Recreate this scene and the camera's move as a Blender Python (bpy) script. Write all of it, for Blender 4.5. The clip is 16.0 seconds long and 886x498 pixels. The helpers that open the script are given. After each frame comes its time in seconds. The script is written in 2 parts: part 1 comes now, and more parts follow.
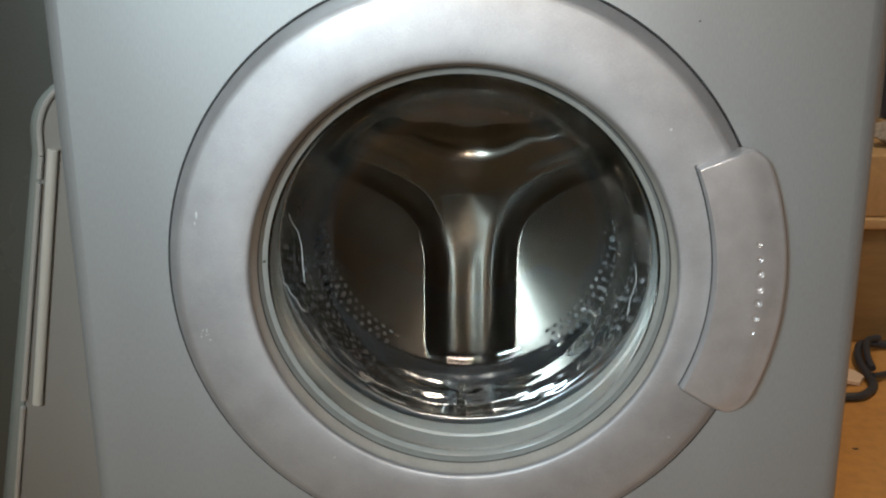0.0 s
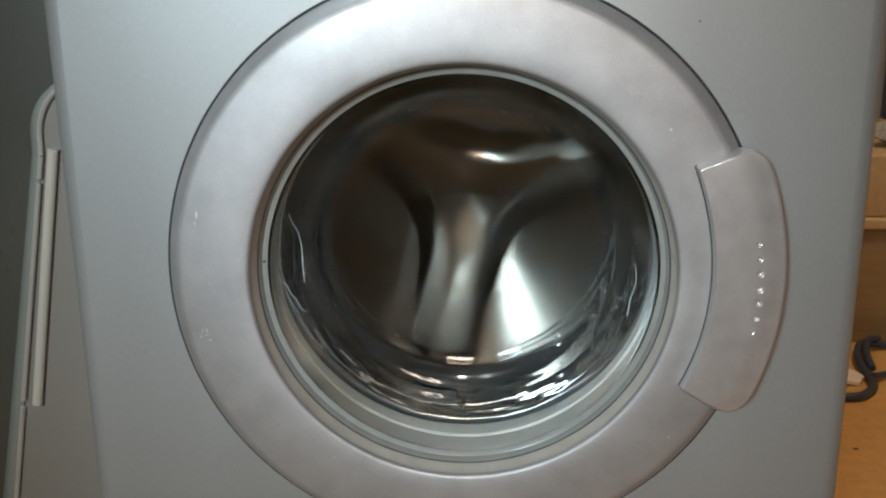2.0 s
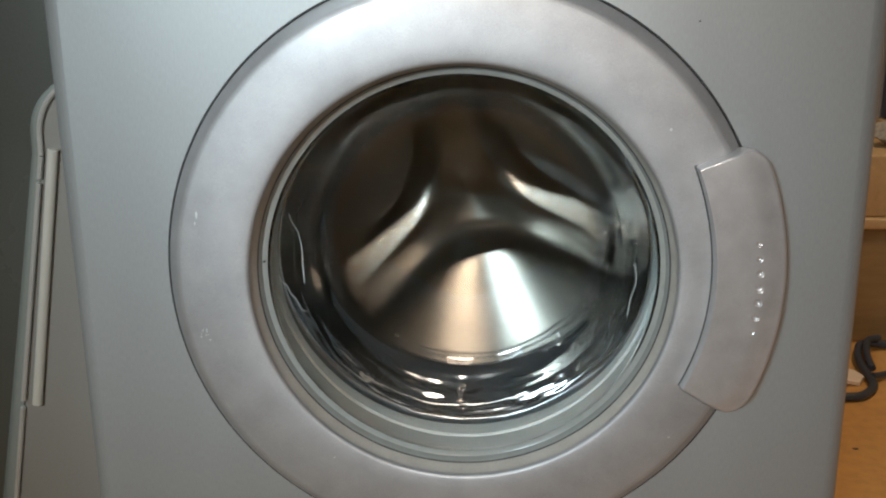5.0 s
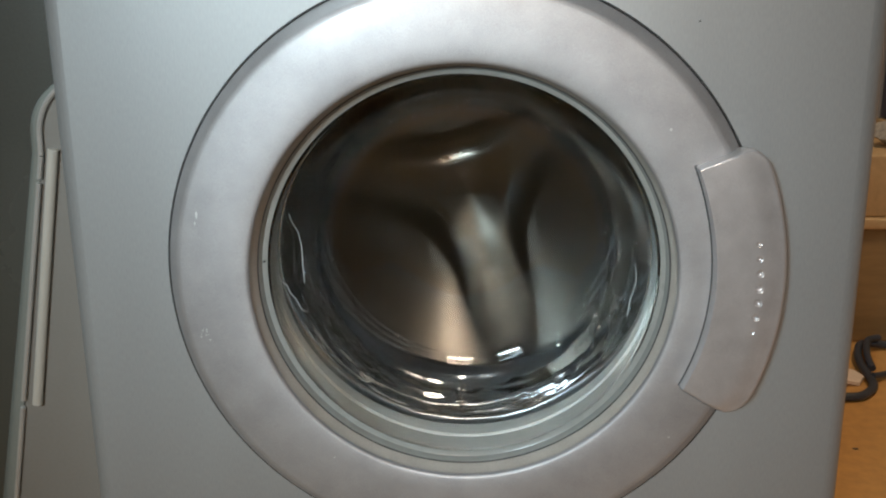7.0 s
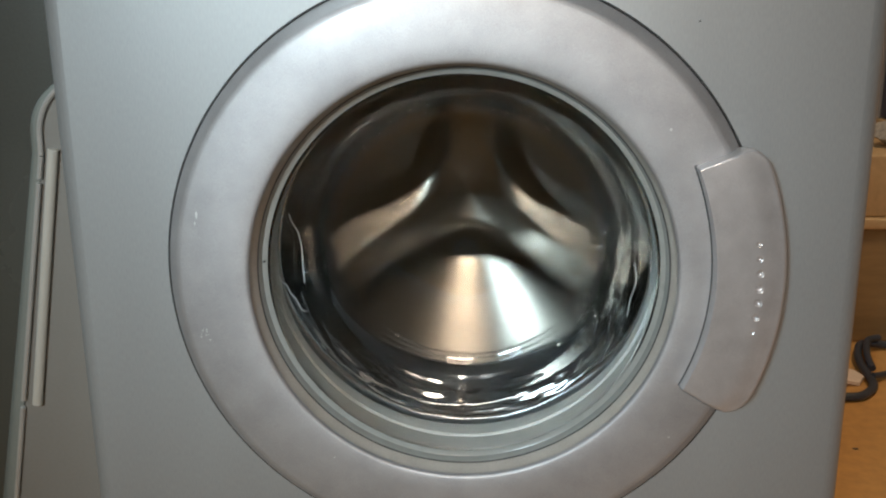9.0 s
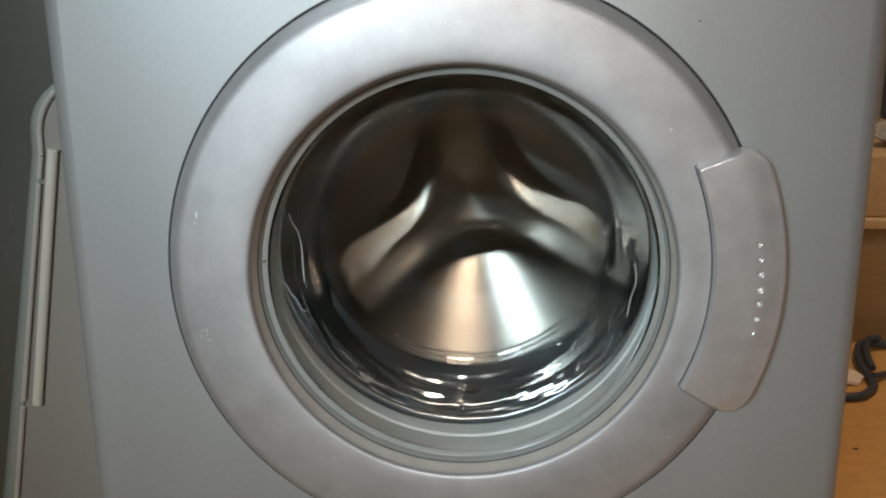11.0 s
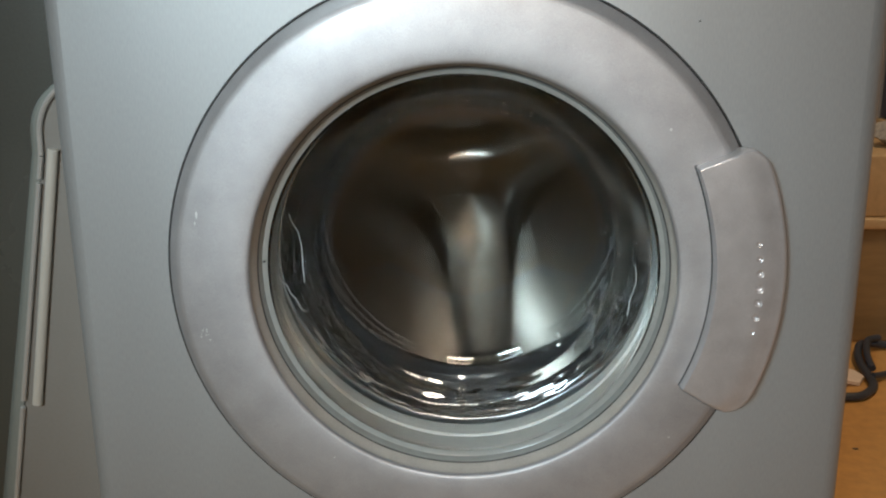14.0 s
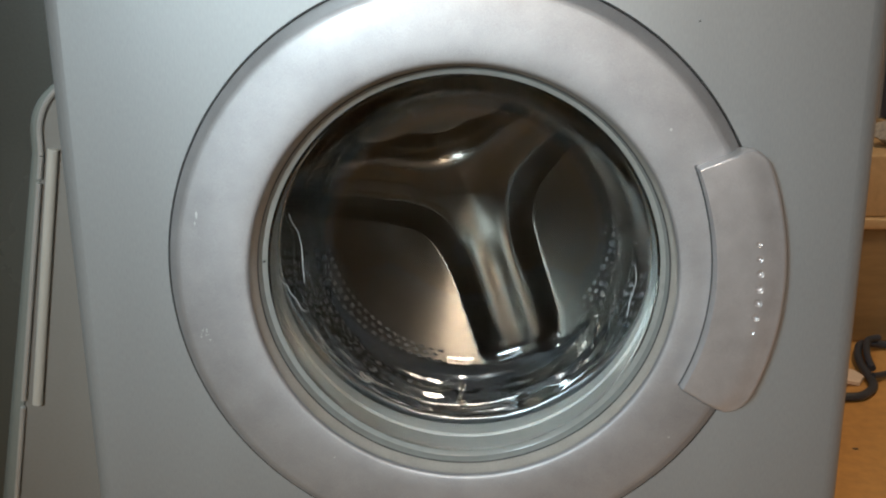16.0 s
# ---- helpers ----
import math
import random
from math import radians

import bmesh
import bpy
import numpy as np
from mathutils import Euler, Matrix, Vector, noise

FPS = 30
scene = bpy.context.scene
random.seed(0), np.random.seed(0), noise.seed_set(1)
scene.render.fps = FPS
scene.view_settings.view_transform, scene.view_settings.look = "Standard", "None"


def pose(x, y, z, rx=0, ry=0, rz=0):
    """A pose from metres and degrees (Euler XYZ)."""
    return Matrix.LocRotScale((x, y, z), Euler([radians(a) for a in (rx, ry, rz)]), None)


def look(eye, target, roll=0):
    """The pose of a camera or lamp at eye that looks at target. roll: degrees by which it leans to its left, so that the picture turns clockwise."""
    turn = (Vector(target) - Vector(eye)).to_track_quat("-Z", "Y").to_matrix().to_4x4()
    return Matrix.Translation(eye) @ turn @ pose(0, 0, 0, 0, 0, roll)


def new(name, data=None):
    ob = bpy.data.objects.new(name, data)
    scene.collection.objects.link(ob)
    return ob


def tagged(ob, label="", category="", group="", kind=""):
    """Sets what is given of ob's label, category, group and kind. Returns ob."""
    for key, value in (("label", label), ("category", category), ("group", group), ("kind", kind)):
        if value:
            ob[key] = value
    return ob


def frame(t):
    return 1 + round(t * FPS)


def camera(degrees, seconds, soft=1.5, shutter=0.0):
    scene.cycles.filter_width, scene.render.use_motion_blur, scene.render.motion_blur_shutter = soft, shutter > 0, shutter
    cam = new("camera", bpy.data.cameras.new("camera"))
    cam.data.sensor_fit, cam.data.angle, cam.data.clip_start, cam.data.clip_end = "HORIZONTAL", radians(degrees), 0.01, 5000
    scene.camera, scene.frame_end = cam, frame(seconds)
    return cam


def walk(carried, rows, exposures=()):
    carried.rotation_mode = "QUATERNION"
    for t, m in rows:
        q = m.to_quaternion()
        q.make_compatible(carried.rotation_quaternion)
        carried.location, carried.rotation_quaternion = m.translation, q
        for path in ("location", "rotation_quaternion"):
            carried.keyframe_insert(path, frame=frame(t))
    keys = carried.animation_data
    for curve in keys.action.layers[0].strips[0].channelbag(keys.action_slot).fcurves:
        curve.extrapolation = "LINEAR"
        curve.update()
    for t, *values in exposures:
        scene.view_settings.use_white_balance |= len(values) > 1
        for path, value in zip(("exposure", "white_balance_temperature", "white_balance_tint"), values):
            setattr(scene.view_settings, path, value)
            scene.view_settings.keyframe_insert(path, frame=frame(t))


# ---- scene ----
ZC = 0.45            # height of the door's axis above the floor
CX = -0.0022         # middle of the machine's front

EYE = (0.0204, -0.6879, ZC + 0.2093)
AIM = (EYE[0] - 0.0481, EYE[1] + 0.9633, EYE[2] - 0.2639)
cam = camera(49.51, 16.0, soft=2.1, shutter=1.15)
walk(cam, [(0, look(EYE, AIM, -0.515)), (16, look(EYE, AIM, -0.515))], [(0, 0.0), (16, 0.0)])

# ---- light: a cool and a warm lamp behind the camera, a warm bulb and a cool tube under the ceiling ----


def area_lamp(name, eye, target, size, watts, colour, spread):
    data = bpy.data.lights.new(name, "AREA")
    data.shape, data.size, data.energy, data.color = "DISK", size, watts, colour
    data.spread = radians(spread)
    ob = new(name, data)
    ob.matrix_world = look(eye, target)
    return ob


world = bpy.data.worlds.new("room_air")
scene.world = world
world.use_nodes = True
world.node_tree.nodes["Background"].inputs[0].default_value = (0.5, 0.45, 0.4, 1)
world.node_tree.nodes["Background"].inputs[1].default_value = 0.035

area_lamp("cool_lamp", (-0.40, -1.45, ZC + 0.52), (-0.03, 0, ZC + 0.05), 0.20, 1.28, (0.69, 0.90, 1.0), 42)
area_lamp("warm_lamp", (0.015, -1.95, ZC + 0.80), (0, 0, ZC), 0.30, 1.18, (1.0, 0.80, 0.63), 44)
area_lamp("ceiling_bulb", (0.90, 0.40, 2.35), (1.15, 0.55, 0), 0.22, 4.6, (1.0, 0.72, 0.45), 84)
area_lamp("ceiling_tube", (-0.85, 0.0, 2.30), (-0.75, 0.2, 0), 0.40, 6, (0.72, 0.92, 1.0), 110)

# ---- materials ----


def material(name, colour, rough=0.5, metal=0.0, vary=0.08, scale=30.0, bump=0.0, bump_scale=200.0, rough_vary=0.0,
             stretch=(1, 1, 1), **more):
    """A principled surface whose colour and gloss vary at two scales, in object space."""
    m = bpy.data.materials.new(name)
    m.use_nodes = True
    n, l = m.node_tree.nodes, m.node_tree.links
    b = n["Principled BSDF"]
    b.inputs["Roughness"].default_value = rough
    b.inputs["Metallic"].default_value = metal
    for key, value in more.items():
        b.inputs[key.replace("_", " ")].default_value = value
    co = n.new("ShaderNodeTexCoord")
    mp = n.new("ShaderNodeMapping")
    mp.inputs["Scale"].default_value = stretch
    l.new(co.outputs["Object"], mp.inputs["Vector"])
    big, fine = n.new("ShaderNodeTexNoise"), n.new("ShaderNodeTexNoise")
    big.inputs["Scale"].default_value, big.inputs["Detail"].default_value = scale, 5
    fine.inputs["Scale"].default_value, fine.inputs["Detail"].default_value = bump_scale, 3
    for t in (big, fine):
        l.new(mp.outputs[0], t.inputs["Vector"])
    add = n.new("ShaderNodeMath")
    add.operation = "ADD"
    l.new(big.outputs[0], add.inputs[0])
    l.new(fine.outputs[0], add.inputs[1])
    ramp = n.new("ShaderNodeMapRange")
    ramp.inputs["From Min"].default_value, ramp.inputs["From Max"].default_value = 0.6, 1.4
    ramp.inputs["To Min"].default_value, ramp.inputs["To Max"].default_value = 1 - vary, 1 + vary
    l.new(add.outputs[0], ramp.inputs["Value"])
    mul = n.new("ShaderNodeVectorMath")
    mul.operation = "MULTIPLY"
    mul.inputs[0].default_value = colour
    l.new(ramp.outputs[0], mul.inputs[1])
    l.new(mul.outputs[0], b.inputs["Base Color"])
    if rough_vary:
        rr = n.new("ShaderNodeMapRange")
        rr.inputs["From Min"].default_value, rr.inputs["From Max"].default_value = 0.3, 0.7
        rr.inputs["To Min"].default_value, rr.inputs["To Max"].default_value = rough - rough_vary, rough + rough_vary
        l.new(big.outputs[0], rr.inputs["Value"])
        l.new(rr.outputs[0], b.inputs["Roughness"])
    if bump:
        bp = n.new("ShaderNodeBump")
        bp.inputs["Strength"].default_value, bp.inputs["Distance"].default_value = bump, 0.001
        l.new(fine.outputs[0], bp.inputs["Height"])
        l.new(bp.outputs[0], b.inputs["Normal"])
    return m


def spun(m, amount):
    """Turns a metal into one brushed in circles round its y axis."""
    n, l = m.node_tree.nodes, m.node_tree.links
    t = n.new("ShaderNodeTangent")
    t.direction_type, t.axis = "RADIAL", "Y"
    b = n["Principled BSDF"]
    b.inputs["Anisotropic"].default_value = amount
    b.inputs["Anisotropic Rotation"].default_value = 0.25
    l.new(t.outputs[0], b.inputs["Tangent"])
    return m


PANEL = material("silver_grey_enamel", (0.325, 0.332, 0.335), 0.46, 0.45, 0.09, 9, 0.03, 900, 0.05, (1, 1, 0.22))
RING = material("silver_door_paint", (0.375, 0.367, 0.374), 0.50, 0.58, 0.20, 35, 0.22, 1500, Coat_Weight=0.35, Coat_Roughness=0.24)
HANDLE = material("worn_silver_handle_paint", (0.55, 0.53, 0.535), 0.35, 0.62, 0.17, 60, 0.12, 1800)
RIM = material("smooth_grey_plastic", (0.44, 0.41, 0.37), 0.26, 0.0, 0.12, 60, 0.1, 700)
SEAT = material("glossy_grey_plastic", (0.26, 0.27, 0.26), 0.14, 0.0, 0.08, 60)
BLACK = material("black_parts_and_gap_shade", (0.03, 0.03, 0.031), 0.6, 0.0, 0.1, 60)
RUBBER = material("pale_grey_rubber", (0.36, 0.37, 0.355), 0.38, 0.0, 0.10, 35, 0.1, 500)
# Back and star steel: colour darkened to stand in for dim reflections
STEEL = spun(material("darkened_spun_steel", (0.128, 0.118, 0.103), 0.20, 1.0, 0.05, 25, 0.0, 700), 0.80)
STAR = spun(material("darkened_pressed_steel", (0.168, 0.152, 0.130), 0.16, 1.0, 0.04, 25, 0.0, 700), 0.50)
WALL_STEEL = material("polished_steel", (0.74, 0.770, 0.81), 0.15, 1.0, 0.06, 30, 0.22, 130)
HOLE = material("hole_black", (0.02, 0.02, 0.02), 0.5)
GLASS = material("door_glass", (0.97, 0.99, 0.985), 0.0, 0.0, 0.005, 20, 0, 200, Transmission_Weight=1.0, IOR=1.47)
WATER = material("water", (1, 1, 1), 0.0, 0.0, 0.0, 20, 0, 200, Transmission_Weight=1.0, IOR=1.33)
FLOOR = material("orange_brown_floor", (0.55, 0.30, 0.10), 0.5, 0.0, 0.18, 7, 0.2, 60, 0.08)
BOARD = material("brown_board", (0.28, 0.18, 0.08), 0.55, 0.0, 0.2, 9, 0.2, 90, 0.05, (0.2, 1, 1))
TAN = material("tan_board", (0.55, 0.38, 0.20), 0.55, 0.0, 0.15, 12, 0.2, 90)
PLASTER = material("plaster", (0.68, 0.64, 0.59), 0.85, 0.0, 0.06, 5, 0.3, 120)
DARK = material("dark_olive_front", (0.088, 0.092, 0.083), 0.25, 0.0, 0.12, 6, 0.02, 400, 0.05)
OLIVE = material("olive_grey_enamel", (0.24, 0.255, 0.235), 0.35, 0.0, 0.10, 8, 0.03, 300)
GREY = material("warm_grey_laminate", (0.24, 0.23, 0.212), 0.42, 0.0, 0.05, 8, 0.05, 300)
TRIM = material("pale_metal_edging", (0.50, 0.49, 0.47), 0.3, 0.3, 0.06, 40)
WHITE = material("ivory_plastic", (0.52, 0.50, 0.45), 0.4, 0.0, 0.04, 30)
CABLE = material("blue_grey_cable", (0.035, 0.045, 0.065), 0.45, 0.0, 0.15, 60)
PAPER = material("pinkish_paper", (0.75, 0.62, 0.52), 0.8, 0.0, 0.1, 40)
STONE = material("speckled_grey_stone", (0.45, 0.42, 0.38), 0.7, 0.0, 0.4, 60, 0.4, 150)
NAVY = material("navy_plastic", (0.012, 0.015, 0.06), 0.4)

# ---- mesh helpers ----


def mesh_of(name, bm, mats, smooth=40):
    me = bpy.data.meshes.new(name)
    bmesh.ops.recalc_face_normals(bm, faces=bm.faces)
    for e in bm.edges:
        if len(e.link_faces) == 2 and e.calc_face_angle(0) > radians(smooth):
            e.smooth = False
    for f in bm.faces:
        f.smooth = True
    bm.to_mesh(me)
    bm.free()
    for m in mats if isinstance(mats, (list, tuple)) else [mats]:
        me.materials.append(m)
    return me


def part(name, bm, mat, parent=None, label="", smooth=40):
    ob = new(name, mesh_of(name, bm, mat, smooth))
    ob.parent = parent
    return tagged(ob, label)


def empty(name, x=0, y=0, z=0):
    ob = new(name)
    ob.location = (x, y, z)
    return ob


def lathe(profile, steps=192, closed=False, bm=None):
    """Revolves (radius, y) points round the y axis."""
    bm = bm or bmesh.new()
    rings = []
    for r, y in profile:
        rings.append([bm.verts.new((r * math.cos(a), y, r * math.sin(a)))
                      for a in (2 * math.pi * i / steps for i in range(steps))] if r > 1e-6 else [bm.verts.new((0, y, 0))])
    pairs = list(zip(rings, rings[1:])) + ([(rings[-1], rings[0])] if closed else [])
    for a, b in pairs:
        for i in range(steps if len(a) + len(b) > 2 else 0):
            j = (i + 1) % steps
            if len(a) == 1:
                bm.faces.new((a[0], b[j], b[i]))
            elif len(b) == 1:
                bm.faces.new((a[i], a[j], b[0]))
            else:
                bm.faces.new((a[i], a[j], b[j], b[i]))
    return bm


def box(x0, x1, y0, y1, z0, z1, bevel=0.0, bm=None):
    bm = bm or bmesh.new()
    made = bmesh.ops.create_cube(bm, size=1, matrix=Matrix.LocRotScale(
        ((x0 + x1) / 2, (y0 + y1) / 2, (z0 + z1) / 2), None, (x1 - x0, y1 - y0, z1 - z0)))
    if bevel:
        edges = list({e for v in made["verts"] for e in v.link_edges})
        bmesh.ops.bevel(bm, geom=edges, offset=bevel, segments=3, affect="EDGES", profile=0.5)
    return bm


def rounded(profile, radius, steps=5):
    """Rounds the inner corners of an open (r, y) polyline."""
    out = [Vector(profile[0])]
    for a, b, c in zip(profile, profile[1:], profile[2:]):
        a, b, c = Vector(a), Vector(b), Vector(c)
        k = min(radius, (a - b).length * 0.45, (c - b).length * 0.45)
        p, q = b + (a - b).normalized() * k, b + (c - b).normalized() * k
        for i in range(steps + 1):
            t = i / steps
            out.append(p * (1 - t) ** 2 + b * 2 * t * (1 - t) + q * t * t)
    out.append(Vector(profile[-1]))
    return [tuple(v) for v in out]


def smoothstep(a, b, x):
    t = min(1.0, max(0.0, (x - a) / (b - a)))
    return t * t * (3 - 2 * t)


def tube(points, radius, sides=8, bm=None):
    """A round rod along points."""
    bm = bm or bmesh.new()
    pts = [Vector(p) for p in points]
    rings, side = [], None
    for i, p in enumerate(pts):
        d = (pts[min(i + 1, len(pts) - 1)] - pts[max(i - 1, 0)]).normalized()
        side = (side - d * side.dot(d)).normalized() if side else d.orthogonal().normalized()
        up = d.cross(side)
        rings.append([bm.verts.new(p + radius * (side * math.cos(a) + up * math.sin(a)))
                      for a in (2 * math.pi * k / sides for k in range(sides))])
    for a, b in zip(rings, rings[1:]):
        for k in range(sides):
            bm.faces.new((a[k], a[(k + 1) % sides], b[(k + 1) % sides], b[k]))
    bm.faces.new(rings[0])
    bm.faces.new(rings[-1][::-1])
    return bm


def spline(points, n=8):
    """A smooth line through the points."""
    p = [Vector(q) for q in points]
    p = [p[0] * 2 - p[1], *p, p[-1] * 2 - p[-2]]
    out = []
    for i in range(1, len(p) - 2):
        for k in range(n):
            t = k / n
            out.append(0.5 * (2 * p[i] + (p[i + 1] - p[i - 1]) * t + (2 * p[i - 1] - 5 * p[i] + 4 * p[i + 1] - p[i + 2]) * t * t
                              + (3 * p[i] - p[i - 1] - 3 * p[i + 1] + p[i + 2]) * t ** 3))
    return out + [p[-2]]


# ---- the room ----
def room():
    x0, x1, y0, y1, h, w = -1.9, 1.7, -2.3, 1.28, 2.45, 0.1
    for name, b, mat, label in (
            ("floor", (x0, x1, y0, y1, -0.1, 0), FLOOR, "worn orange-brown hard floor"),
            ("ceiling", (x0, x1, y0, y1, h, h + w), PLASTER, "plain plaster ceiling"),
            ("wall_north", (x0, x1, y1, y1 + w, 0, h), PLASTER, "dim plastered wall behind the machine"),
            ("wall_south", (x0, x1, y0 - w, y0, 0, h), PLASTER, "plain plastered wall"),
            ("wall_west", (x0 - w, x0, y0, y1, 0, h), PLASTER, "plain plastered wall"),
            ("wall_east", (x1, x1 + w, y0, y1, 0, h), PLASTER, "plain plastered wall")):
        tagged(part(name, box(*b), mat), label, kind="structure")


room()

# ---- the washing machine ----
MACHINE = tagged(empty("washing_machine"), "silver-grey front-loading washing machine with a large round door", "washing machine")


def cabinet():
    """The enamelled body: a shell with rounded front corners, and the front with its round opening."""
    w, depth, z0, z1, c = 0.2978, 0.55, 0.02, 0.85, 0.014
    plan = [(-w + CX, depth), (-w + CX, c)]
    for i in range(1, 9):
        a = math.pi / 2 * i / 9
        plan.append((CX - w + c - c * math.cos(a), c - c * math.sin(a)))
    plan += [(CX - w + c, 0)]
    for s in (1, -1):
        bm = bmesh.new()
        pts = [(CX + s * (x - CX), y) for x, y in plan]
        low = [bm.verts.new((x, y, z0)) for x, y in pts]
        top = [bm.verts.new((x, y, z1)) for x, y in pts]
        for i in range(len(pts) - 1):
            bm.faces.new((low[i], low[i + 1], top[i + 1], top[i]))
        part("side_panel", bm, PANEL, MACHINE, smooth=60)
    part("back_panel", box(CX - w, CX + w, depth, depth + 0.002, z0, z1), PANEL, MACHINE)
    part("top_panel", box(CX - w, CX + w, 0.0, depth, z1, z1 + 0.025, 0.006), PANEL, MACHINE)
    part("bottom_panel", box(CX - w, CX + w, 0.01, depth, z0 - 0.004, z0), PANEL, MACHINE)
    for x in (-0.25, 0.25):
        for y in (0.06, 0.48):
            part("foot", lathe([(0, 0), (0.02, 0), (0.02, 0.016), (0, 0.016)], 16), BLACK, MACHINE).matrix_local = pose(x, y, 0, 90)
    # front with a round opening
    bm = bmesh.new()
    n, xl, xr = 160, CX - w + c, CX + w - c
    ring, rim, back = [], [], []
    corners = [math.atan2(z - ZC, x) for x in (xl, xr) for z in (z0, z1)]
    angles = sorted([2 * math.pi * i / n - math.pi for i in range(n)] + corners)
    for a in angles:
        ca, sa = math.cos(a), math.sin(a)
        t = min((xr if ca > 0 else xl) / ca if abs(ca) > 1e-9 else 9, ((z1 if sa > 0 else z0) - ZC) / sa if abs(sa) > 1e-9 else 9)
        ring.append(bm.verts.new((0.2075 * ca, 0, ZC + 0.2075 * sa)))
        rim.append(bm.verts.new((t * ca, 0, ZC + t * sa)))
        back.append(bm.verts.new((0.2 * ca, 0.02, ZC + 0.2 * sa)))
    for i in range(len(angles)):
        j = (i + 1) % len(angles)
        bm.faces.new((ring[i], ring[j], rim[j], rim[i]))
        bm.faces.new((back[i], back[j], ring[j], ring[i]))
    part("front_panel", bm, PANEL, MACHINE, smooth=30)
    # tub behind the front, closes the view round the drum
    part("tub", lathe([(0.199, 0.02), (0.262, 0.06), (0.265, 0.40), (0, 0.405)], 96), BLACK, MACHINE).location = (0, 0, ZC)


cabinet()


def ring_y(r):
    """The gently domed face of the door ring."""
    return -0.0160 + 0.0028 * (max(0.0, r - 0.172) / 0.0385) ** 2 + 0.0010 * (max(0.0, 0.172 - r) / 0.012) ** 2


def door():
    # outer roll, domed face and a tight inner lip in one pressing
    roll = rounded([(0.2203, 0.0004), (0.2203, -0.0018), (0.2190, -0.0046), (0.2122, -0.0122), (0.2085, ring_y(0.2085))], 0.0026, 5)
    face = [(r, ring_y(r)) for r in (0.2080, 0.2055, 0.2025, 0.199, 0.195, 0.191, 0.187, 0.183, 0.179, 0.175, 0.171, 0.168, 0.165, 0.162, 0.160)]
    lip = [(0.1588, -0.0146), (0.1580, -0.0137), (0.1576, -0.0125), (0.1575, -0.0110)]
    ring = part("door", lathe(roll + face + lip, 256), RING, MACHINE,
                "round silver-painted door ring with scuffs", smooth=60)
    ring.location = (0, 0, ZC)
    # black ring in place of the shade in the seam round the door
    part("door_seam_shade", lathe([(0.2198, 0.0005), (0.2210, -0.0009), (0.2222, -0.0003)], 192), BLACK, ring)
    part("inner_rim", lathe([(0.1576, -0.0112), (0.1572, -0.0085), (0.1560, -0.0040), (0.1546, 0.0002), (0.1543, 0.0040)], 192), RIM, ring,
         "smooth grey lip round the glass")
    part("rim_seal", lathe([(0.1548, 0.0000), (0.1540, 0.0004), (0.1538, 0.0010), (0.1546, 0.0016)], 192), BLACK, ring, "thin black seal round the glass")
    part("glass_seat", lathe([(0.1543, 0.0012), (0.1538, 0.0016), (0.1531, 0.0045), (0.1522, 0.0072), (0.1500, 0.0084), (0.1487, 0.0096), (0.1489, 0.0108)], 192), SEAT, ring, "glossy grey seat of the glass")
    inner = [(0.1489, 0.0105), (0.1476, 0.0170), (0.1455, 0.030), (0.1370, 0.056), (0.122, 0.091), (0.110, 0.103), (0.06, 0.1125), (0.0, 0.116)]
    outer = [(0.0, 0.122), (0.06, 0.1190), (0.115, 0.1095), (0.1295, 0.097), (0.1427, 0.058), (0.1497, 0.031), (0.1518, 0.018), (0.1525, 0.0105)]

    def dense(profile):
        out = [profile[0]]
        for (ra, ya), (rb, yb) in zip(profile, profile[1:]):
            n = max(1, round(math.hypot(rb - ra, yb - ya) / 0.0025))
            out += [(ra + (rb - ra) * k / n, ya + (yb - ya) * k / n) for k in range(1, n + 1)]
        return out
    back = dense(rounded(outer, 0.012, 6))
    bowl = lathe(rounded(inner, 0.012, 6) + back, 192, True)
    # the pressed outer wall of the bowl is faintly rippled
    for v in bowl.verts:
        r, a = math.hypot(v.co.x, v.co.z), math.atan2(v.co.z, v.co.x)
        if r > 0.11 and v.co.y > 0.03 and r > 0.1497 - (v.co.y - 0.031) * 0.24 - 0.02:
            k = smoothstep(0.11, 0.125, r) * smoothstep(0.042, 0.066, v.co.y)
            d = noise.noise(Vector((math.cos(a) * 2.4, math.sin(a) * 2.4, v.co.y * 110)))
            d += 0.5 * noise.noise(Vector((math.cos(a) * 20, math.sin(a) * 20, v.co.y * 240 + 9)))
            v.co.x, v.co.z = v.co.x * (1 + 0.0026 * k * d), v.co.z * (1 + 0.0026 * k * d)
    glass = part("glass_bowl", bowl, GLASS, ring,
                 "clear deep glass bowl with water drops", smooth=70)
    glass.visible_shadow = False
    # handle: a curved bar over the ring's edge, with a row of seven dimples
    h0, h1, ro = -25.9, 27.5, 0.2301
    nu, nv = 72, 320

    def inner_radius(v):
        return 0.1803 + 0.0012 * v + 0.0042 * v ** 4

    dots = [(9.57, 0.0016), (6.56, 0.0021), (3.65, 0.0026), (0.62, 0.0029), (-2.23, 0.0026), (-5.23, 0.0023), (-8.27, 0.0016)]
    bm = bmesh.new()
    grid, under = [], []
    arc = radians(h1 - h0) * 0.205
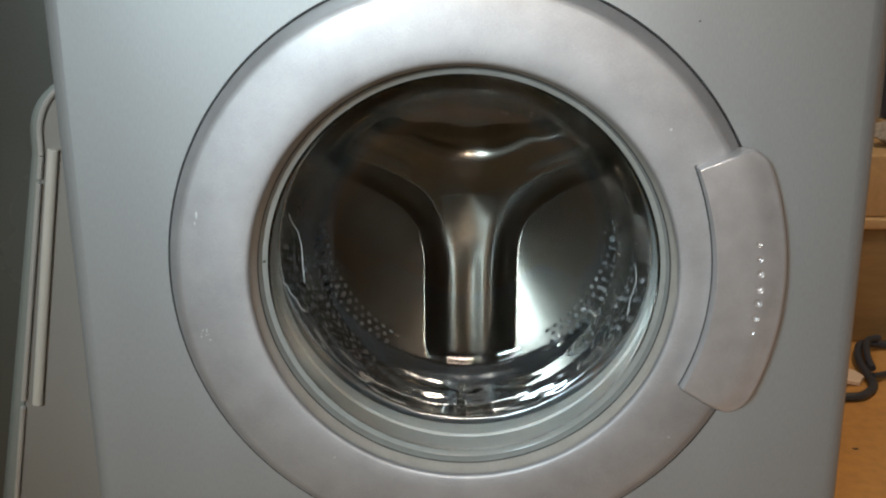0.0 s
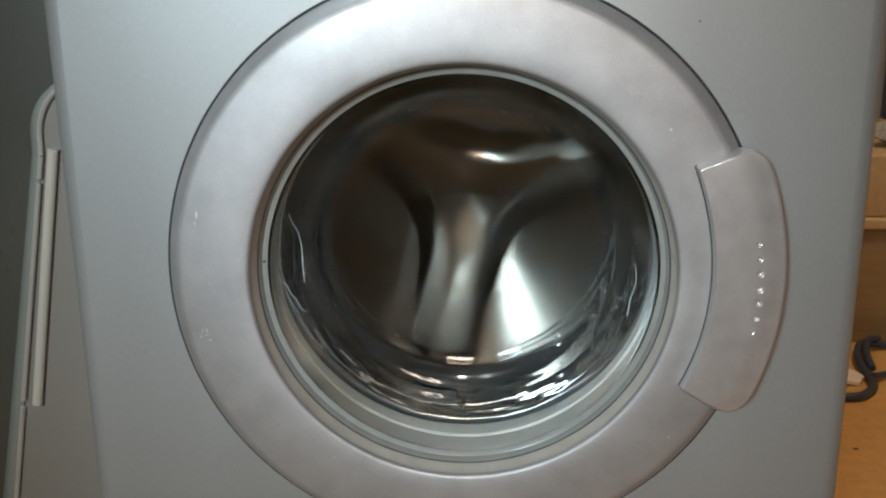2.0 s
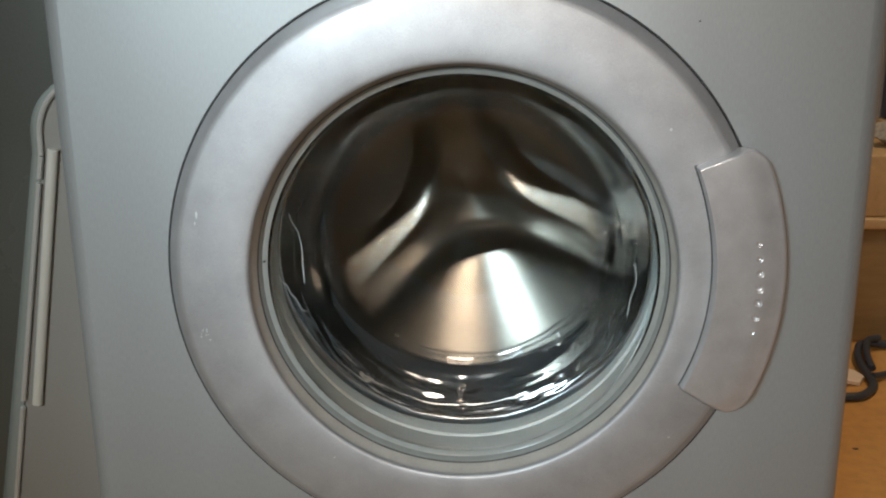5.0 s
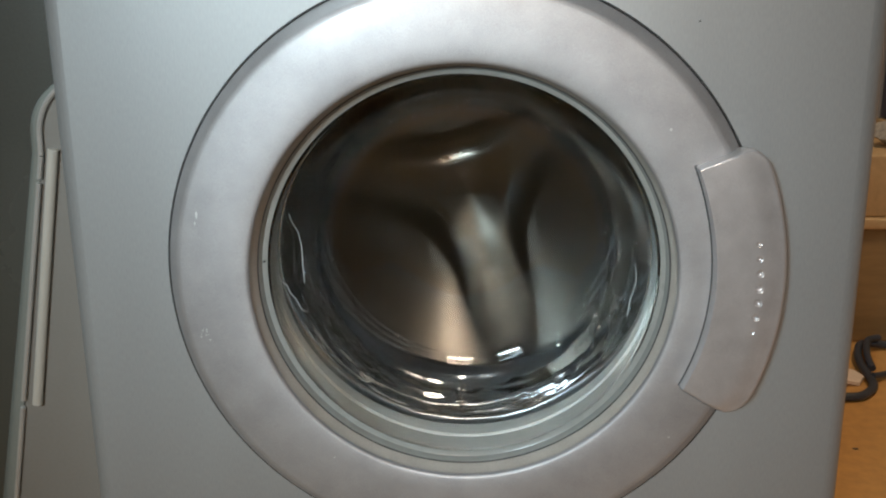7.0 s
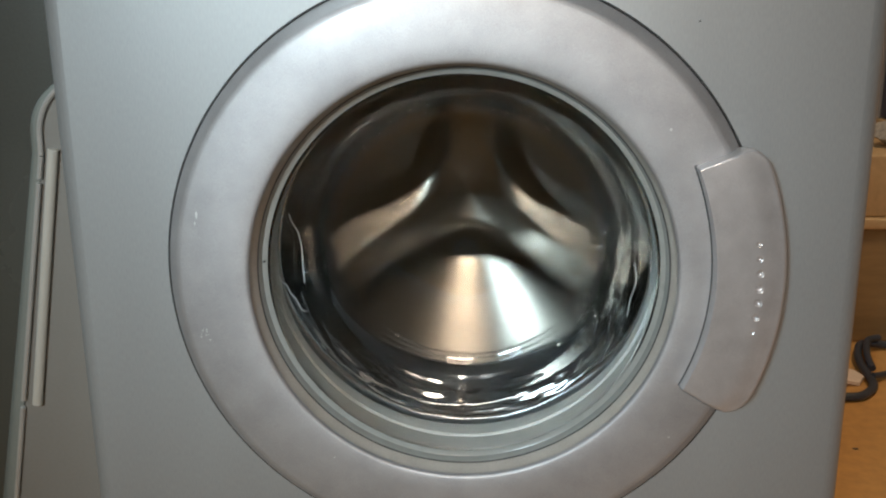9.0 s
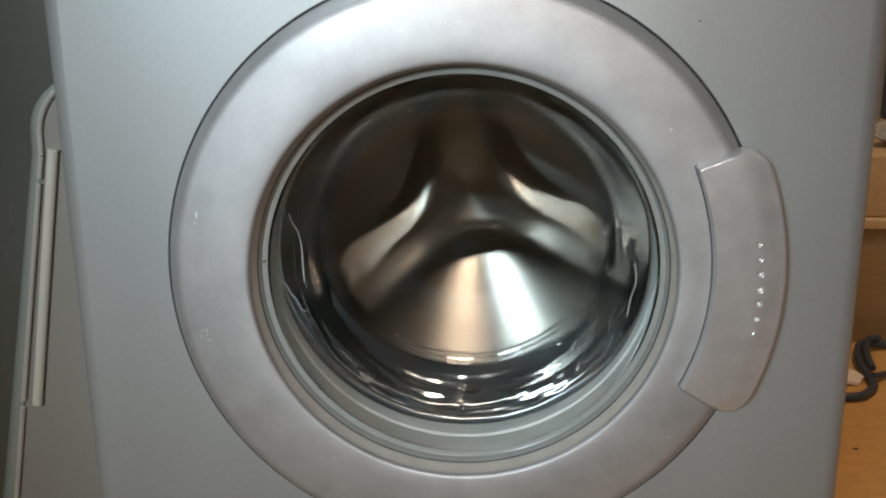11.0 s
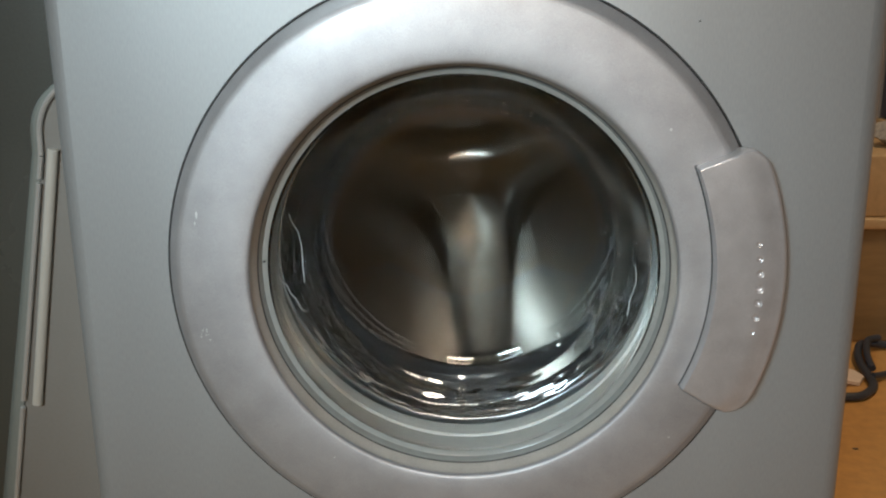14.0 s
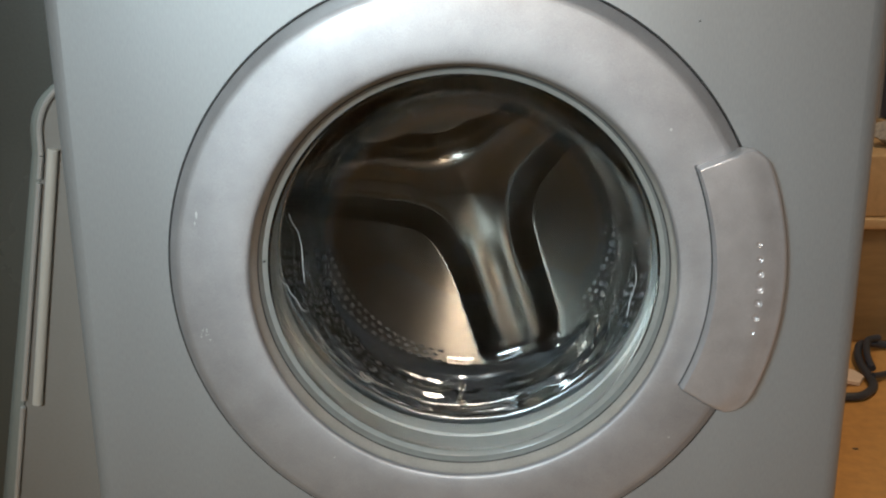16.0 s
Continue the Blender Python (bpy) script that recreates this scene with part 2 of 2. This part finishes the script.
    for j in range(nv + 1):
        v = j / nv
        a = radians(h0 + (h1 - h0) * v)
        s = min(v, 1 - v) * arc
        k = 0.017 if v > 0.5 else 0.021
        rout = ro + 0.0026 * v - (k - math.sqrt(max(0.0, k * k - (k - min(s, k)) ** 2))) * 0.85
        row, low = [], []
        for i in range(nu + 1):
            u = i / nu
            rin = inner_radius(v)
            r = rin + (rout - rin) * u
            edge = min((r - rin) * 3, (rout - r), s * 1.6)
            e = min(edge, 0.0025)
            y = -0.0285 + 0.0025 * (1 - math.sqrt(max(0.0, 1 - (1 - e / 0.0025) ** 2))) + 0.003 * smoothstep(0.45, 1, u) ** 2
            y += 0.0015 * (2 * v - 1) ** 2
            for da, dr in dots:
                d = math.hypot((a - radians(da)) * 0.212, r - 0.2119)
                if d < dr:
                    y += 0.7 * math.sqrt(max(0.0, dr * dr - d * d)) * smoothstep(dr, dr * 0.8, d)
            skew = a - radians(1.0) * u
            row.append(bm.verts.new((r * math.cos(skew), y, r * math.sin(skew))))
            if i in (0, nu) or j in (0, nv):
                low.append(bm.verts.new((r * math.cos(skew), -0.004 if r < 0.2195 else -0.010, r * math.sin(skew))))
            else:
                low.append(None)
        grid.append(row)
        under.append(low)
    for j in range(nv):
        for i in range(nu):
            bm.faces.new((grid[j][i], grid[j][i + 1], grid[j + 1][i + 1], grid[j + 1][i]))
        for i in (0, nu):
            bm.faces.new((grid[j][i], grid[j + 1][i], under[j + 1][i], under[j][i]))
    for i in range(nu):
        for j in (0, nv):
            bm.faces.new((grid[j][i], grid[j][i + 1], under[j][i + 1], under[j][i]))
    for j in range(nv):
        bm.faces.new((under[j][0], under[j + 1][0], under[j + 1][nu], under[j][nu]))
    part("handle", bm, HANDLE, ring, "worn silver door handle with seven round dimples", smooth=55)
    # black strip laid on the ring for the shade in the gap along the handle
    bm = bmesh.new()
    line = []
    for j in range(61):
        a = radians(h0 - 0.25 + (h1 - h0 + 0.5) * j / 60)
        rg = inner_radius(j / 60) - 0.0009
        line.append((rg * math.cos(a), 0, rg * math.sin(a)))
    for (xa, _, za), (xb, _, zb) in zip(line, line[1:]):
        q = [bm.verts.new(p) for p in ((xa, -0.0163, za), (xb, -0.0163, zb), (xb * 1.01, -0.0165, zb * 1.01), (xa * 1.01, -0.0165, za * 1.01))]
        bm.faces.new(q)
    bmesh.ops.remove_doubles(bm, verts=bm.verts, dist=1e-5)
    part("handle_gap_shade", bm, BLACK, ring)
    return ring


door()
GASKET = part("gasket", lathe(rounded([(0.1990, 0.02), (0.1650, 0.008), (0.1560, 0.0045), (0.1543, 0.0055), (0.1547, 0.0120), (0.1565, 0.0245), (0.1575, 0.0284), (0.1590, 0.0291), (0.1590, 0.0303),
                                       (0.1576, 0.0312), (0.1582, 0.0500), (0.1605, 0.0512), (0.1605, 0.0524), (0.1572, 0.0540), (0.1578, 0.0760),
                                       (0.1592, 0.0800), (0.1750, 0.0820)], 0.0016, 4), 160), RUBBER, MACHINE,
              "pale grey rubber door seal", smooth=60)
GASKET.location = (0, 0, ZC)

DR, DB = 0.232, 0.340      # drum radius, and the depth of its back


def dish(r):
    """The pressed back is a shallow cone towards its rim."""
    return 0.33 * r * r / (r + 0.02)


def back_height(x, z):
    """How far the pressed back stands proud: three grooved arms that run together in a filleted hub."""
    r = math.hypot(x, z)
    total, groove = 0.0, 0.0
    for k in range(3):
        a = -math.pi / 2 + k * 2 * math.pi / 3
        along, across = x * math.cos(a) + z * math.sin(a), abs(-x * math.sin(a) + z * math.cos(a))
        total += math.exp(-80 * ((across if along > 0 else r) - 0.0175))
        if along > 0:
            groove += smoothstep(0.045, 0.085, along) * (1 - smoothstep(0.0, 0.0165, across))
    d = -math.log(total) / 80
    side = min(1.0, max(0.0, (d + 0.005) / 0.037))
    arm = (1 - side ** 2.1) * (1 - smoothstep(0.172, 0.203, r))
    # the star's top is flatter than the cone that it is pressed out of
    return dish(r) + arm * (0.0325 + 0.240 * r * r / (r + 0.035) - 0.0016 * groove - dish(r))


def plate_y(x, z):
    """The back's surface, which meets the wall at its rim."""
    y = DB - back_height(x, z)
    return y + (DB - 0.0540 - y) * smoothstep(0.198, 0.2046, math.hypot(x, z))


def drum():
    wall = rounded([(0.158, 0.094), (0.1545, 0.0905), (0.158, 0.087), (0.170, 0.090), (0.222, 0.104), (DR, 0.116), (DR, 0.220), (DR, DB - 0.070),
                    (0.222, DB - 0.0555), (0.2045, DB - 0.0540)], 0.008, 5)
    ob = part("drum", lathe(wall, 240), WALL_STEEL, MACHINE, "perforated stainless steel drum, wet inside", smooth=60)
    ob.location = (0, 0, ZC)
    bm = bmesh.new()
    nr, na = 128, 660
    rings = [[bm.verts.new((0, DB - back_height(0, 0), 0))]]
    for i in range(1, nr + 1):
        r = 0.2046 * i / nr
        row = []
        for k in range(na):
            a = 2 * math.pi * k / na
            x, z = r * math.cos(a), r * math.sin(a)
            row.append(bm.verts.new((x, plate_y(x, z), z)))
        rings.append(row)
    for k in range(na):
        bm.faces.new((rings[0][0], rings[1][(k + 1) % na], rings[1][k]))
    for a, b in zip(rings[1:], rings[2:]):
        for k in range(na):
            bm.faces.new((a[k], a[(k + 1) % na], b[(k + 1) % na], b[k]))
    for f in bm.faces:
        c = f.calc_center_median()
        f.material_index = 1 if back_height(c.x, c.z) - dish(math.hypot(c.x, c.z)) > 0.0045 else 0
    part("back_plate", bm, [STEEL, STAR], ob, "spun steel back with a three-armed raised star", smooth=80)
    # lifters
    bm = bmesh.new()
    rows = []
    for i in range(13):
        t = i / 12
        y = 0.130 + 0.138 * t
        grow = math.sin(math.pi * min(1, max(0.0, 0.06 + t * 0.88))) ** 0.35
        row = []
        for k in range(17):
            u = k / 16 * 2 - 1
            hgt = 0.036 * grow * (1 - smoothstep(0.42, 1.0, abs(u)))
            row.append(bm.verts.new((u * 0.043, y, -(math.sqrt(DR ** 2 - (u * 0.043) ** 2) + 0.001 - hgt))))
        rows.append(row)
    for a, b in zip(rows, rows[1:]):
        for k in range(16):
            bm.faces.new((a[k], a[k + 1], b[k + 1], b[k]))
    first = part("lifter", bm, WALL_STEEL, ob, "rounded steel lifter rib", smooth=70)
    for k in (1, 2):
        o = new("lifter", first.data)
        o.parent, o.matrix_local = ob, pose(0, 0, 0, 0, 120 * k, 0)
        tagged(o, "rounded steel lifter rib")
    # perforations: dark holes with a pressed rim, between the lifters and round the back
    verts, faces, slots = [], [], []

    def hole(centre, inward, along, size):
        side = inward.cross(along)
        base = len(verts)
        for rad, lift in ((2.0, 0.0001), (1.3, size * 0.9), (0.9, size * 0.3)):
            for q in range(8):
                a = math.pi / 4 * q
                verts.append(tuple(centre + inward * lift + (along * math.cos(a) + side * math.sin(a)) * size * rad))
        for s in range(2):
            for q in range(8):
                p = (q + 1) % 8
                faces.append((base + s * 8 + q, base + s * 8 + p, base + s * 8 + 8 + p, base + s * 8 + 8 + q))
                slots.append(0)
        faces.append(tuple(base + 16 + q for q in range(8)))
        slots.append(1)

    for row in range(11):
        for k in range(114):
            a = 2 * math.pi * (k + 0.5 * (row % 2)) / 114
            off = (math.degrees(a) + 90) % 120
            if 11 < off < 109:
                inward = Vector((-math.cos(a), 0, -math.sin(a)))
                hole(-inward * DR + Vector((0, 0.133 + 0.0125 * row, 0)), inward, Vector((0, 1, 0)), 0.0024)
    for row, rad in enumerate((0.180, 0.1885, 0.197)):
        for k in range(102):
            a = 2 * math.pi * (k + 0.5 * (row % 2)) / 102
            off = (math.degrees(a) + 90) % 120
            if 29 < off < 91:
                out = Vector((math.cos(a), 0, math.sin(a)))
                p = out * rad
                slope = (plate_y(p.x * 1.01, p.z * 1.01) - plate_y(p.x, p.z)) / (0.01 * rad)
                hole(Vector((p.x, plate_y(p.x, p.z), p.z)), (Vector((0, -1, 0)) + out * slope).normalized(), (out + Vector((0, slope, 0))).normalized(), 0.0019)
    me = bpy.data.meshes.new("perforations")
    me.from_pydata(verts, [], faces)
    me.materials.append(WALL_STEEL)
    me.materials.append(HOLE)
    for p, s in zip(me.polygons, slots):
        p.material_index = s
    holes = tagged(new("perforations", me), "rows of small round drum holes", kind="stuff")
    holes.parent = ob
    return ob


DRUM = drum()

# ---- beside the machine ----


def leaning_panel():
    """A grey panel with a slanting, rounded edge, pale edging and an ivory strip, beside the machine."""
    top = tagged(empty("leaning_panel", 0, 0.100, 0.0), "warm grey panel with pale metal edging standing beside the machine", "panel")

    def edge(z, d=0.0):
        return -0.4585 + 0.1935 * z + d
    line = [(edge(0), 0.0), (edge(0.525), 0.525), (-0.3555, 0.548), (-0.3515, 0.561), (-0.3455, 0.571), (-0.3375, 0.579), (-0.328, 0.585), (-0.304, 0.590)]
    curve = [line[0]] + [(v.x, v.z) for v in spline([(x, 0, z) for x, z in line[1:]], 5)]
    bm = bmesh.new()
    f = bm.faces.new([bm.verts.new((x, 0, z)) for x, z in curve + [(-0.304, 0.0)]])
    ext = bmesh.ops.extrude_face_region(bm, geom=[f])
    bmesh.ops.translate(bm, verts=[v for v in ext["geom"] if isinstance(v, bmesh.types.BMVert)], vec=(0, 0.018, 0))
    part("board", bm, GREY, top)
    # the softly rounded olive side beyond the edging
    side = [(x - 0.002, z) for x, z in curve]
    outer = [(x - 0.022 - 0.010 * smoothstep(0.45, 0.0, z), z * 0.997) for x, z in curve]
    bm = bmesh.new()
    rows = []
    for (xa, za), (xb, zb) in zip(side, outer):
        rows.append([bm.verts.new((xa + (xb - xa) * math.sin(k * math.pi / 16), 0.002 + 0.040 * (1 - math.cos(k * math.pi / 16)), za + (zb - za) * math.sin(k * math.pi / 16)))
                     for k in range(9)])
    for a, b in zip(rows, rows[1:]):
        for k in range(8):
            bm.faces.new((a[k], a[k + 1], b[k + 1], b[k]))
    part("rounded_side", bm, OLIVE, top, "softly rounded olive-grey side", smooth=70)
    part("edging", tube([(x, -0.004, z) for x, z in curve[1:]], 0.0023, 8), TRIM, top, "pale metal edging strip")
    for z0, z1 in ((0.002, 0.294), (0.301, 0.501), (0.505, 0.524)):
        part("edging", tube([(edge(z0), -0.004, z0), (edge(z1), -0.004, z1)], 0.0023, 8), TRIM, top, "pale metal edging strip")
    part("strip", tube([(edge(0.298, 0.0135), -0.005, 0.298), (edge(0.30, 0.0135), -0.005, 0.300), (edge(0.527, 0.0105), -0.005, 0.527),
                        (edge(0.530, 0.0105), -0.005, 0.530)], 0.0045, 10), WHITE, top, "ivory plastic strip")


leaning_panel()


def neighbour():
    top = tagged(empty("cupboard", -0.75, 0.15, 0), "dark olive glossy cupboard beside the washing machine", "cupboard")
    part("body", box(-0.4, 0.42, 0.02, 0.55, 0, 1.4, 0.004), DARK, top)
    part("front", box(-0.4, 0.42, 0.0, 0.018, 0.05, 1.38, 0.006), DARK, top)


neighbour()


def background():
    tagged(part("low_step", box(0.45, 1.7, 1.06, 1.24, 0, 0.222, 0.006), BOARD), "low brown wooden step along the wall", "step")
    tagged(part("step_board", box(0.45, 1.7, 1.05, 1.28, 0.2225, 0.243, 0.004), TAN), "tan board lying on the brown step", "board")
    tagged(part("wooden_crate", box(0.47, 1.5, 1.062, 1.276, 0.2435, 0.359, 0.005), TAN), "tan wooden crate standing on the step board", "crate")
    tagged(part("wooden_block", box(0.792, 1.05, 1.215, 1.274, 0.3595, 0.3985, 0.003), TAN), "small tan wooden block lying on the crate", "block")
    bm = bmesh.new()
    bmesh.ops.create_icosphere(bm, subdivisions=3, radius=1)
    for v in bm.verts:
        k = 1 + 0.25 * noise.noise(v.co * 2.2)
        v.co = Vector((v.co.x * 0.07 * k, v.co.y * 0.05 * k, 0.386 + max(-0.0262, v.co.z * 0.030 * k)))
    bmesh.ops.translate(bm, verts=bm.verts, vec=(0.818, 1.158, 0))
    tagged(part("stone", bm, STONE), "speckled grey stone lying on the wooden crate", "stone")
    tagged(part("navy_box", box(0.797, 0.95, 1.222, 1.270, 0.399, 0.74, 0.006), NAVY), "dark navy plastic box standing on the block", "box")
    pts = [(0.95, 1.015, 0.008), (0.86, 1.030, 0.008), (0.78, 1.024, 0.009), (0.732, 1.022, 0.012), (0.708, 1.014, 0.014), (0.692, 0.985, 0.014),
           (0.678, 0.943, 0.012), (0.672, 0.900, 0.010), (0.670, 0.866, 0.009), (0.662, 0.830, 0.008), (0.638, 0.800, 0.008), (0.619, 0.789, 0.008), (0.590, 0.790, 0.008), (0.56, 0.800, 0.008)]
    bm = tube(spline(pts), 0.0072, 10)
    tube(spline([(0.672, 0.862, 0.015), (0.688, 0.874, 0.011), (0.715, 0.895, 0.008), (0.760, 0.930, 0.008), (0.85, 0.96, 0.008)]), 0.0055, 10, bm)
    tube(spline([(0.740, 1.018, 0.026), (0.716, 1.004, 0.026), (0.702, 0.975, 0.024), (0.690, 0.935, 0.020), (0.686, 0.900, 0.012)]), 0.0062, 10, bm)
    tagged(part("cable", bm, CABLE), "dark blue-grey cable looped on the floor", "cable")
    bm = bmesh.new()
    pent = [(0.625, 0.870), (0.640, 0.906), (0.656, 0.908), (0.661, 0.871), (0.646, 0.849), (0.624, 0.850)]
    f = bm.faces.new([bm.verts.new((x, y, 0.001 + 0.004 * (i % 2))) for i, (x, y) in enumerate(pent)])
    ext = bmesh.ops.extrude_face_region(bm, geom=[f])
    bmesh.ops.translate(bm, verts=[v for v in ext["geom"] if isinstance(v, bmesh.types.BMVert)], vec=(0, 0, 0.006))
    tagged(part("paper_scrap", bm, PAPER), "crumpled pale pink scrap lying on the floor", "scrap")


background()

# ---- wet glass, specks and scuffs ----
# Pale colour stands in for bright reflections on thin runs of water
GLINT = material("painted_water_glint", (0.46, 0.49, 0.51), 0.3, 0.0, 0.2, 300)
SCUFF = material("chalky_scuff", (0.55, 0.55, 0.55), 0.7, 0.0, 0.1, 300)


def blob(bm, place, normal, wide, tall, high, sides=10):
    """A flat rounded cap on a surface."""
    n = Vector(normal).normalized()
    side = n.cross(Vector((0, 0, 1))).normalized() if abs(n.z) < 0.95 else Vector((1, 0, 0))
    up = side.cross(n)
    p = Vector(place)
    top = bm.verts.new(p + n * high)
    rings = []
    for k, lift in ((1.0, -0.0001), (0.8, high * 0.55), (0.4, high * 0.92)):
        rings.append([bm.verts.new(p + n * lift + k * random.uniform(0.85, 1.15) * (side * wide * math.cos(a) + up * tall * math.sin(a)))
                      for a in (2 * math.pi * q / sides for q in range(sides))])
    for a, b in zip(rings, rings[1:]):
        for q in range(sides):
            bm.faces.new((a[q], a[(q + 1) % sides], b[(q + 1) % sides], b[q]))
    for q in range(sides):
        bm.faces.new((rings[-1][q], rings[-1][(q + 1) % sides], top))
    bm.faces.new(rings[0][::-1])


def on_bowl(angle, y):
    """A point on the room side of the glass bowl, and the normal there."""
    prof = [(0.1485, 0.012), (0.1455, 0.030), (0.1370, 0.056), (0.122, 0.091), (0.110, 0.103), (0.06, 0.1125), (0.0, 0.116)]
    for (ra, ya), (rb, yb) in zip(prof, prof[1:]):
        if ya <= y <= yb:
            r = ra + (rb - ra) * (y - ya) / (yb - ya)
            a = radians(angle)
            inward, slope = Vector((-math.cos(a), 0, -math.sin(a))), (rb - ra) / (yb - ya)
            n = (inward + Vector((0, slope, 0))).normalized()
            return Vector((0, y, ZC)) - inward * r, n


def wet_glass():
    rng = random.Random(4)
    bm = bmesh.new()
    spots = [(102.2, 0.1212, 1.6), (97.7, 0.122, 1.3), (105.2, 0.1248, 1.0), (95.0, 0.1205, 1.1), (91.2, 0.1204, 1.4), (68.9, 0.1185, 1.0),
             (68.5, 0.1054, 1.0), (66, 0.1097, 1.1), (-166.6, 0.1185, 0.8), (-124.6, 0.1141, 2.2), (106.9, 0.0894, 0.9), (118.3, 0.123, 1.4),
             (121.2, 0.1217, 1.0), (85.8, 0.1195, 1.2), (113.4, 0.1241, 1.3), (89, 0.030, 2.2), (86.5, 0.034, 1.6), (90.5, 0.060, 1.6)]
    # scattered drops added in place of drum holes and sparkle behind the glass
    spots += [(rng.uniform(-48, 12), rng.uniform(0.055, 0.112), rng.uniform(1.0, 2.8)) for _ in range(85)]
    spots += [(rng.uniform(-175, -110), rng.uniform(0.066, 0.11), rng.uniform(0.6, 1.5)) for _ in range(95)]
    for a, y, k in spots:
        p, n = on_bowl(a, y * 0.91)
        blob(bm, p, n, 0.0011 * k, 0.0013 * k, 0.0006 * k)
    # full drops hanging together at the bowl's lowest line, added for a lamp's glint
    for i in range(13):
        p, n = on_bowl(-91 + rng.uniform(-1.6, 1.6), 0.058 + 0.0024 * i)
        blob(bm, p, n, rng.uniform(0.0010, 0.0019), rng.uniform(0.0012, 0.0026), rng.uniform(0.0012, 0.0020))
    # a long flat drop on the lowest line, added for the same glint
    p, n = on_bowl(-91.5, 0.074)
    blob(bm, p, n, 0.0042, 0.0150, 0.0022, 24)
    tagged(part("water_drops_and_glints", bm, WATER), "small clear water drops clinging to the glass bowl, many added for glints and drum holes", "water", kind="stuff")
    for pts, rad in (([(164.8, 0.0409), (168.2, 0.0487), (171.9, 0.0587), (175.3, 0.0625), (178.7, 0.0649), (184.9, 0.0645), (191, 0.0626)], 0.0016),
                     ([(184.2, 0.0303), (186.5, 0.0332), (188.2, 0.0387), (191.5, 0.0412), (194.3, 0.0462), (198.5, 0.0487), (200.2, 0.0547)], 0.0016),
                     ([(-38, 0.060), (-33, 0.072), (-28, 0.078), (-24, 0.070), (-27, 0.062), (-33, 0.055)], 0.0012),
                     ([(-20, 0.048), (-14, 0.052), (-8, 0.050), (-2, 0.056)], 0.0010),
                     ([(-45, 0.050), (-36, 0.047), (-28, 0.052)], 0.0010)):
        line = spline([on_bowl(a, y)[0] + on_bowl(a, y)[1] * 0.0002 for a, y in pts], 6)
        if pts[0][0] in (-38, -45):
            tagged(part("water_streak", tube(line, rad, 8), WATER), "thin clear run of water on the glass bowl", "water", "runs of water")
        else:
            tagged(part("water_streak", tube(line, rad * 0.21, 6), GLINT), "thin run of water on the glass bowl, its glint painted pale", "water mark", "runs of water")


def specks():
    bm = bmesh.new()
    for p, n, k in (((-0.1142, -0.0136, 0.6177), (-0.1, -0.98, 0.15), 1.1), ((-0.1505, 0.0066, 0.4585), (0.5, -0.8, 0), 1.0),
                    ((0.1649, 0, 0.6344), (0, -1, 0), 0.7), ((0.558, 0.62, 0), (0, 0, 1), 4), ((0.60, 0.60, 0), (0, 0, 1), 2.5)):
        blob(bm, p, n, 0.0013 * k, 0.0009 * k, 0.0004)
    tagged(part("dirt_specks", bm, BLACK), "small dark dirt specks on the machine and floor", "dirt", kind="stuff")
    rng = random.Random(7)
    bm = bmesh.new()
    marks = [(165.7, 0.1992, 0.0010, 0.0035), (167.5, 0.1995, 0.0006, 0.0020), (37.4, 0.184, 0.0012, 0.0011), (-38, 0.199, 0.0012, 0.0009), (-124.7, 0.1737, 0.0008, 0.0006)]
    marks += [(-167.5 + rng.uniform(-1.5, 1.5), 0.199 + rng.uniform(-0.004, 0.003), rng.uniform(0.0004, 0.0012), rng.uniform(0.0005, 0.0016)) for _ in range(9)]
    for a, r, w, h in marks:
        blob(bm, (r * math.cos(radians(a)), ring_y(r), ZC + r * math.sin(radians(a))), (0, -1, 0), w, h, 0.00005)
    tagged(part("chalk_marks", bm, SCUFF), "small white scuffs on the silver door ring", "scuff", kind="stuff")


wet_glass()
specks()

# ---- the turning drum ----
# seconds and the turn of the drum in degrees, anticlockwise as seen from the door
TURNS = [(0, 0), (1.4, 0), (1.5, 1.5), (1.6, 9), (1.7, 30), (1.8, 54), (1.9, 80), (2, 110.5), (2.4, 238.5), (2.8, 361.5), (3.2, 483.5),
         (3.6, 606.5), (4, 727), (5.2, 1093), (6.1, 1371), (6.3, 1441), (6.6, 1548), (7, 1695.5), (7.3, 1808.5), (7.6, 1925.5), (7.9, 2042.5), (8.2,
         2157.5), (8.5, 2272.5), (8.8, 2386.5), (9, 2458.5), (9.2, 2536), (10.2, 2899), (11.3, 3299.5), (11.5, 3383), (11.7, 3480.5), (12.2,
         3721.5), (12.7, 3958.5), (13.2, 4192), (13.7, 4427), (14, 4566), (14.3, 4703), (14.5, 4789), (14.9, 4919.5), (15.1, 4975.5), (15.3, 5010),
         (15.5, 5034), (15.6, 5041.5), (15.8, 5051.5), (16, 5059.5)]


def turn_at(t):
    """Smooth turn between the rows, with the slope of their neighbours."""
    n = len(TURNS)
    i = max(k for k in range(n - 1) if TURNS[k][0] <= t + 1e-6)
    (ta, a), (tb, b) = TURNS[i], TURNS[i + 1]

    def slope(k):
        lo, hi = max(k - 1, 0), min(k + 1, n - 1)
        return (TURNS[hi][1] - TURNS[lo][1]) / (TURNS[hi][0] - TURNS[lo][0])
    h = tb - ta
    s = (t - ta) / h
    return (a * (1 + 2 * s) * (1 - s) ** 2 + b * s * s * (3 - 2 * s) + h * slope(i) * s * (1 - s) ** 2 - h * slope(i + 1) * s * s * (1 - s))


def motions():
    walk(DRUM, [(k / 10, pose(0, 0, ZC, 0, -turn_at(k / 10), 0)) for k in range(161)])


motions()
